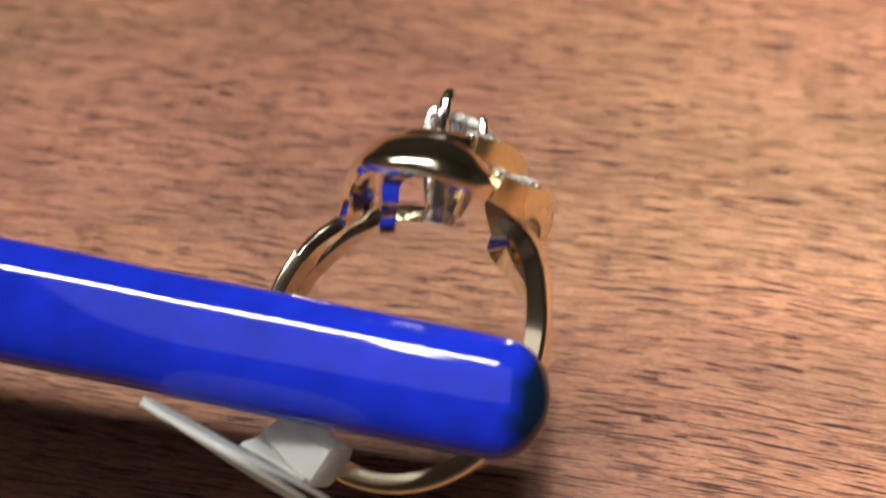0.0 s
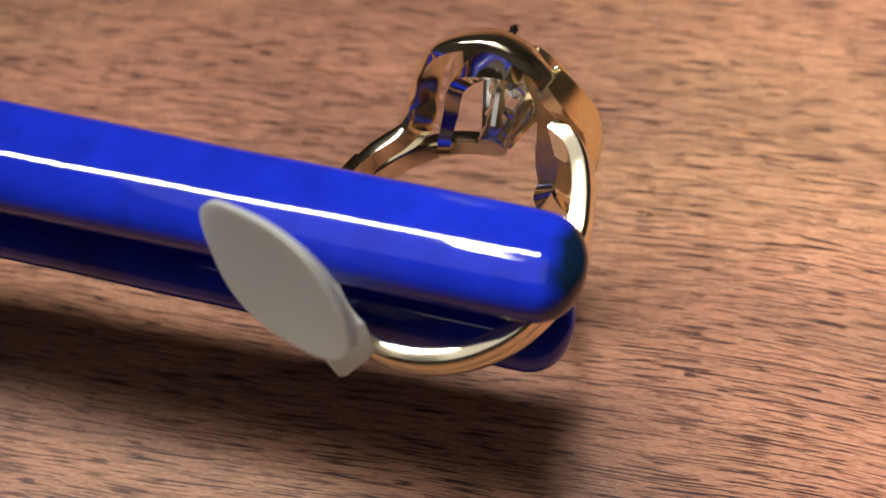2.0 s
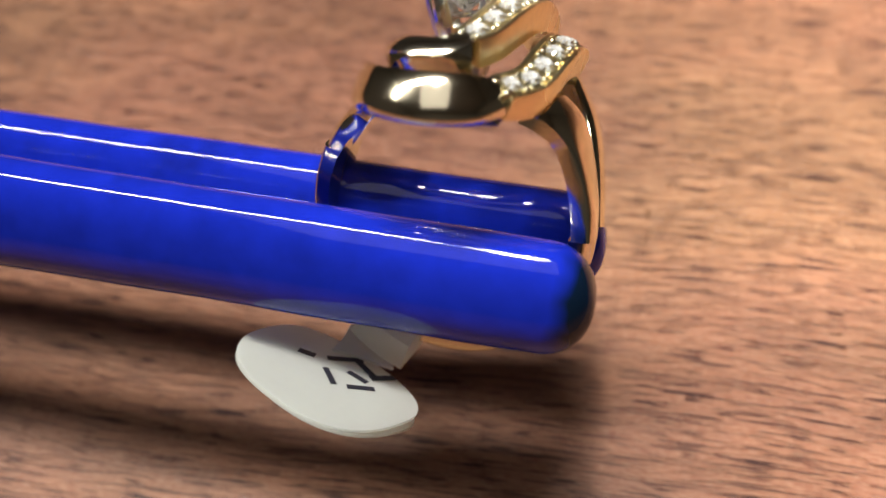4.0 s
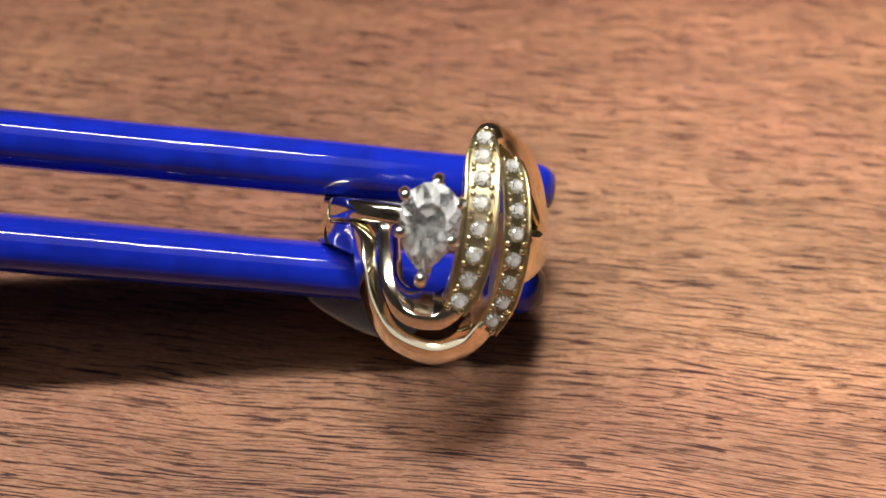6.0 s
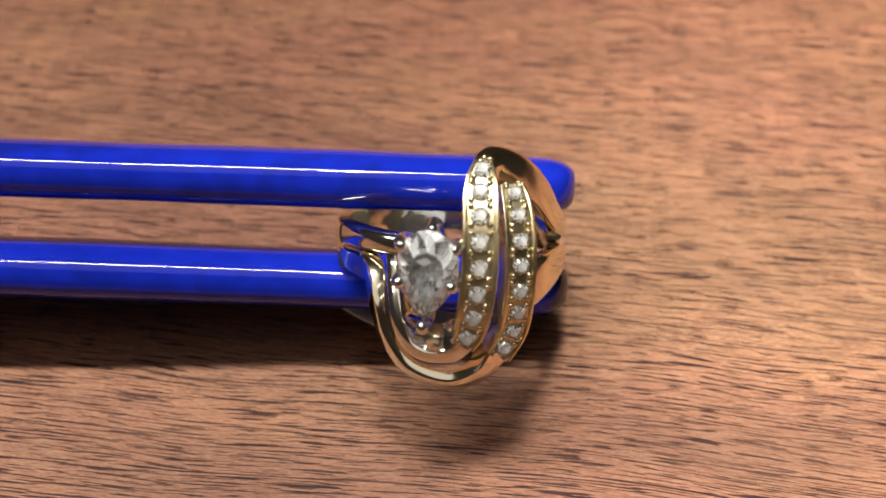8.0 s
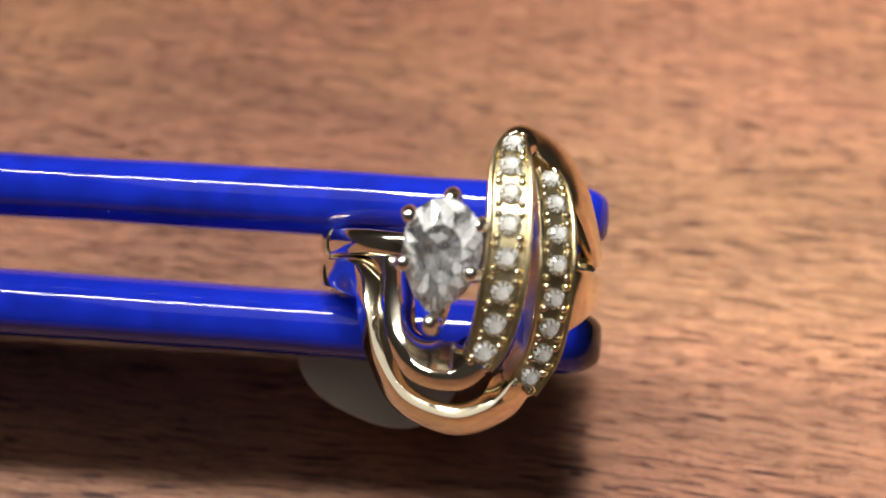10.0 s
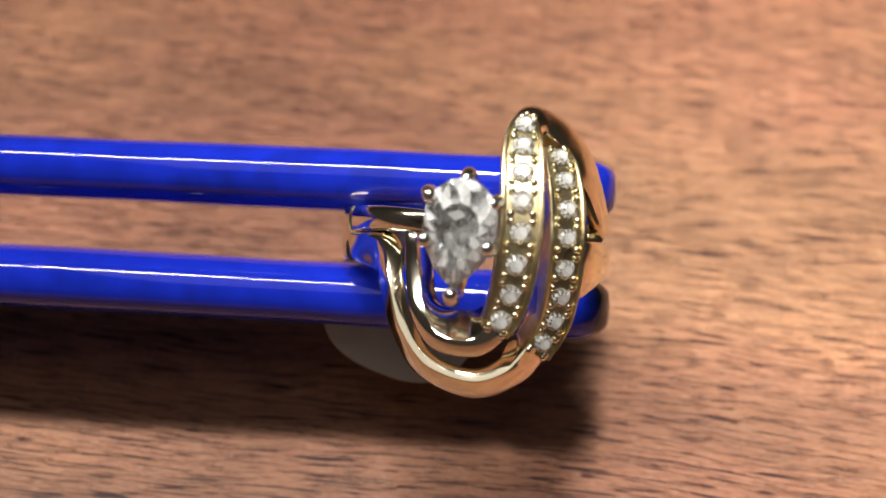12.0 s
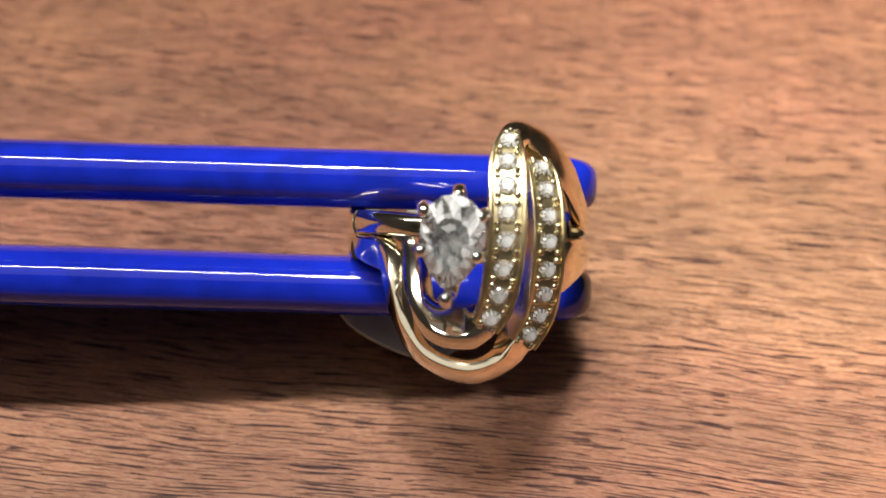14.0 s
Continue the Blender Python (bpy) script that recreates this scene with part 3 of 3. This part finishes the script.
def motions():
    """The tweezers turn the ring and its tag over the table."""
    grip = [
        (0, pose(-0.00654, 0.03442, 0.02690, -67.16, -3.99, -12.30)),
        (0.2, pose(-0.00716, 0.03355, 0.02360, -69.74, -4.04, -13.76)),
        (0.5, pose(-0.00721, 0.03359, 0.02344, -77.39, -3.53, -15.92)),
        (1, pose(-0.00762, 0.03389, 0.02319, -90.93, -5.85, -15.80)),
        (1.5, pose(-0.00758, 0.03781, 0.02254, -83.72, -7.66, -16.12)),
        (2, pose(-0.00713, 0.03860, 0.02685, -84.13, -5.96, -15.39)),
        (2.2, pose(-0.00713, 0.03860, 0.02685, -84.13, -5.96, -15.39)),
        (4.3, pose(-0.00579, 0.04033, 0.03248, -14.91, -5.14, -14.47)),
        (4.5, pose(-0.00479, 0.04739, 0.02965, -2.34, -3.48, -12.51)),
        (4.8, pose(-0.00349, 0.04470, 0.02831, 18.29, -1.58, -9.99)),
        (5, pose(-0.00235, 0.04625, 0.02750, 25.50, -0.16, -8.81)),
        (5.5, pose(0.00028, 0.05422, 0.02012, 42.53, 0.86, -6.88)),
        (6, pose(-0.00006, 0.05624, 0.02046, 43.13, 1.22, -6.23)),
        (6.5, pose(0.00028, 0.05268, 0.02035, 41.33, -3.95, -8.80)),
        (7, pose(0.00161, 0.05859, 0.01985, 36.03, -4.16, -6.33)),
        (7.5, pose(0.00127, 0.05616, 0.02074, 42.05, -4.14, -4.66)),
        (8, pose(0.00188, 0.05483, 0.01970, 52.65, -5.11, -7.63)),
        (8.2, pose(0.00114, 0.05619, 0.02042, 47.68, -3.96, -6.18)),
        (10.3, pose(0.00167, 0.04113, 0.02965, 38.07, -3.54, -7.72)),
        (10.5, pose(0.00171, 0.04180, 0.02892, 39.97, -3.28, -7.84)),
        (11, pose(0.00209, 0.04195, 0.02862, 40.24, -3.22, -7.83)),
        (11.5, pose(0.00197, 0.04432, 0.02734, 40.57, -3.47, -7.05)),
        (12, pose(0.00205, 0.04616, 0.02736, 40.34, -3.77, -6.65)),
        (12.3, pose(0.00279, 0.04585, 0.02695, 34.31, -4.58, -6.91)),
        (12.6, pose(0.00304, 0.04685, 0.02877, 23.82, -4.93, -6.87)),
        (13, pose(0.00231, 0.04695, 0.02830, 34.00, -3.89, -6.63)),
        (13.5, pose(0.00205, 0.04904, 0.02624, 42.52, -3.50, -6.14)),
        (14, pose(0.00220, 0.05130, 0.02239, 44.43, -4.60, -6.21)),
    ]
    walk(RING, grip)
    # the tool is held with its far end raised
    walk(TWEEZERS, [
        (0, pose(-0.00667, 0.03376, 0.02808, -67.13, 4.86, -8.03)),
        (0.2, pose(-0.00730, 0.03286, 0.02496, -69.66, 6.13, -9.35)),
        (0.5, pose(-0.00746, 0.03283, 0.02503, -77.18, 8.35, -10.91)),
        (1, pose(-0.00815, 0.03315, 0.02479, -90.92, 6.17, -10.61)),
        (1.5, pose(-0.00815, 0.03693, 0.02414, -83.89, 4.54, -9.97)),
        (2, pose(-0.00765, 0.03775, 0.02808, -84.24, 3.69, -9.75)),
        (2.2, pose(-0.00765, 0.03774, 0.02808, -84.24, 3.69, -9.75)),
        (4.3, pose(-0.00554, 0.03937, 0.03345, -15.03, 2.54, -9.23)),
        (4.5, pose(-0.00440, 0.04631, 0.03060, -2.30, 4.21, -6.45)),
        (4.8, pose(-0.00305, 0.04384, 0.02901, 18.40, 4.40, -5.44)),
        (5, pose(-0.00193, 0.04546, 0.02808, 25.68, 5.07, -4.67)),
        (5.5, pose(0.00109, 0.05311, 0.02113, 43.14, 9.07, 0.19)),
        (6, pose(0.00077, 0.05510, 0.02143, 43.80, 9.32, 1.01)),
        (6.5, pose(0.00094, 0.05157, 0.02138, 41.34, 4.12, -2.10)),
        (7, pose(0.00231, 0.05672, 0.02025, 36.01, 3.76, 0.84)),
        (7.5, pose(0.00201, 0.05489, 0.02163, 42.03, 3.87, 2.44)),
        (8, pose(0.00252, 0.05368, 0.02072, 52.51, 2.87, -0.70)),
        (8.2, pose(0.00185, 0.05509, 0.02147, 47.68, 3.99, 0.91)),
        (10.3, pose(0.00194, 0.04032, 0.02986, 37.99, 0.14, -4.92)),
        (10.5, pose(0.00198, 0.04099, 0.02914, 39.90, 0.41, -5.02)),
        (11, pose(0.00237, 0.04115, 0.02885, 40.17, 0.50, -5.01)),
        (11.5, pose(0.00225, 0.04353, 0.02759, 40.49, 0.22, -4.15)),
        (12, pose(0.00233, 0.04535, 0.02758, 40.24, -0.12, -3.67)),
        (12.3, pose(0.00300, 0.04512, 0.02706, 34.18, -1.67, -4.58)),
        (12.6, pose(0.00324, 0.04605, 0.02882, 23.68, -2.06, -4.50)),
        (13, pose(0.00253, 0.04589, 0.02815, 33.90, -1.02, -4.24)),
        (13.5, pose(0.00252, 0.04788, 0.02665, 42.46, 2.07, -1.39)),
        (14, pose(0.00290, 0.05004, 0.02331, 44.36, 3.51, 0.62)),
    ])
    # the tag swings a little on the shank
    walk(TAG, [
        (0, pose(-0.00573, 0.03330, 0.02956, -67.16, -3.99, -12.30)),
        (0.2, pose(-0.00634, 0.03250, 0.02629, -69.74, -4.04, -13.76)),
        (0.5, pose(-0.00560, 0.03136, 0.02551, -85.67, -1.45, -20.23)),
        (1, pose(-0.00594, 0.03108, 0.02715, -91.80, -2.98, -21.76)),
        (1.5, pose(-0.00560, 0.03418, 0.02628, -88.92, -4.03, -22.69)),
        (2, pose(-0.00559, 0.03513, 0.02989, -87.51, -1.38, -22.61)),
        (2.2, pose(-0.00559, 0.03513, 0.02989, -87.51, -1.38, -22.61)),
        (4.3, pose(-0.00579, 0.04033, 0.03248, -14.91, -5.14, -14.47)),
        (4.5, pose(-0.00479, 0.04739, 0.02965, -2.34, -3.48, -12.51)),
        (4.8, pose(-0.00349, 0.04470, 0.02831, 18.29, -1.58, -9.99)),
        (5, pose(-0.00209, 0.04487, 0.02957, 25.50, -0.16, -8.81)),
        (5.5, pose(0.00199, 0.06066, 0.02241, 0.53, 0.86, -6.88)),
        (6, pose(0.00157, 0.06250, 0.02282, 2.13, 1.22, -6.23)),
        (6.5, pose(0.00201, 0.05900, 0.02251, 0.33, -3.95, -8.80)),
        (7, pose(0.00312, 0.06511, 0.02141, -4.97, -4.16, -6.33)),
        (7.5, pose(0.00250, 0.06216, 0.02298, 3.05, -4.14, -4.66)),
        (8, pose(0.00342, 0.06197, 0.02319, 3.65, -5.11, -7.63)),
        (8.2, pose(0.00255, 0.06277, 0.02329, 3.68, -3.96, -6.18)),
        (10.3, pose(0.00180, 0.03977, 0.03175, 38.07, -3.54, -7.72)),
        (10.5, pose(0.00184, 0.04043, 0.03101, 39.97, -3.28, -7.84)),
        (11, pose(0.00220, 0.04059, 0.03071, 40.24, -3.22, -7.83)),
        (11.5, pose(0.00209, 0.04292, 0.02941, 40.57, -3.47, -7.05)),
        (12, pose(0.00217, 0.04473, 0.02941, 40.34, -3.77, -6.65)),
        (12.3, pose(0.00290, 0.04460, 0.02911, 33.31, -4.58, -6.91)),
        (12.6, pose(0.00314, 0.04546, 0.03084, 23.82, -4.93, -6.87)),
        (13, pose(0.00243, 0.04552, 0.03035, 34.00, -3.89, -6.63)),
        (13.5, pose(0.00313, 0.04878, 0.02913, 33.52, -3.50, -6.14)),
        (14, pose(0.00343, 0.05604, 0.02473, 12.43, -4.60, -6.21)),
    ])


motions()
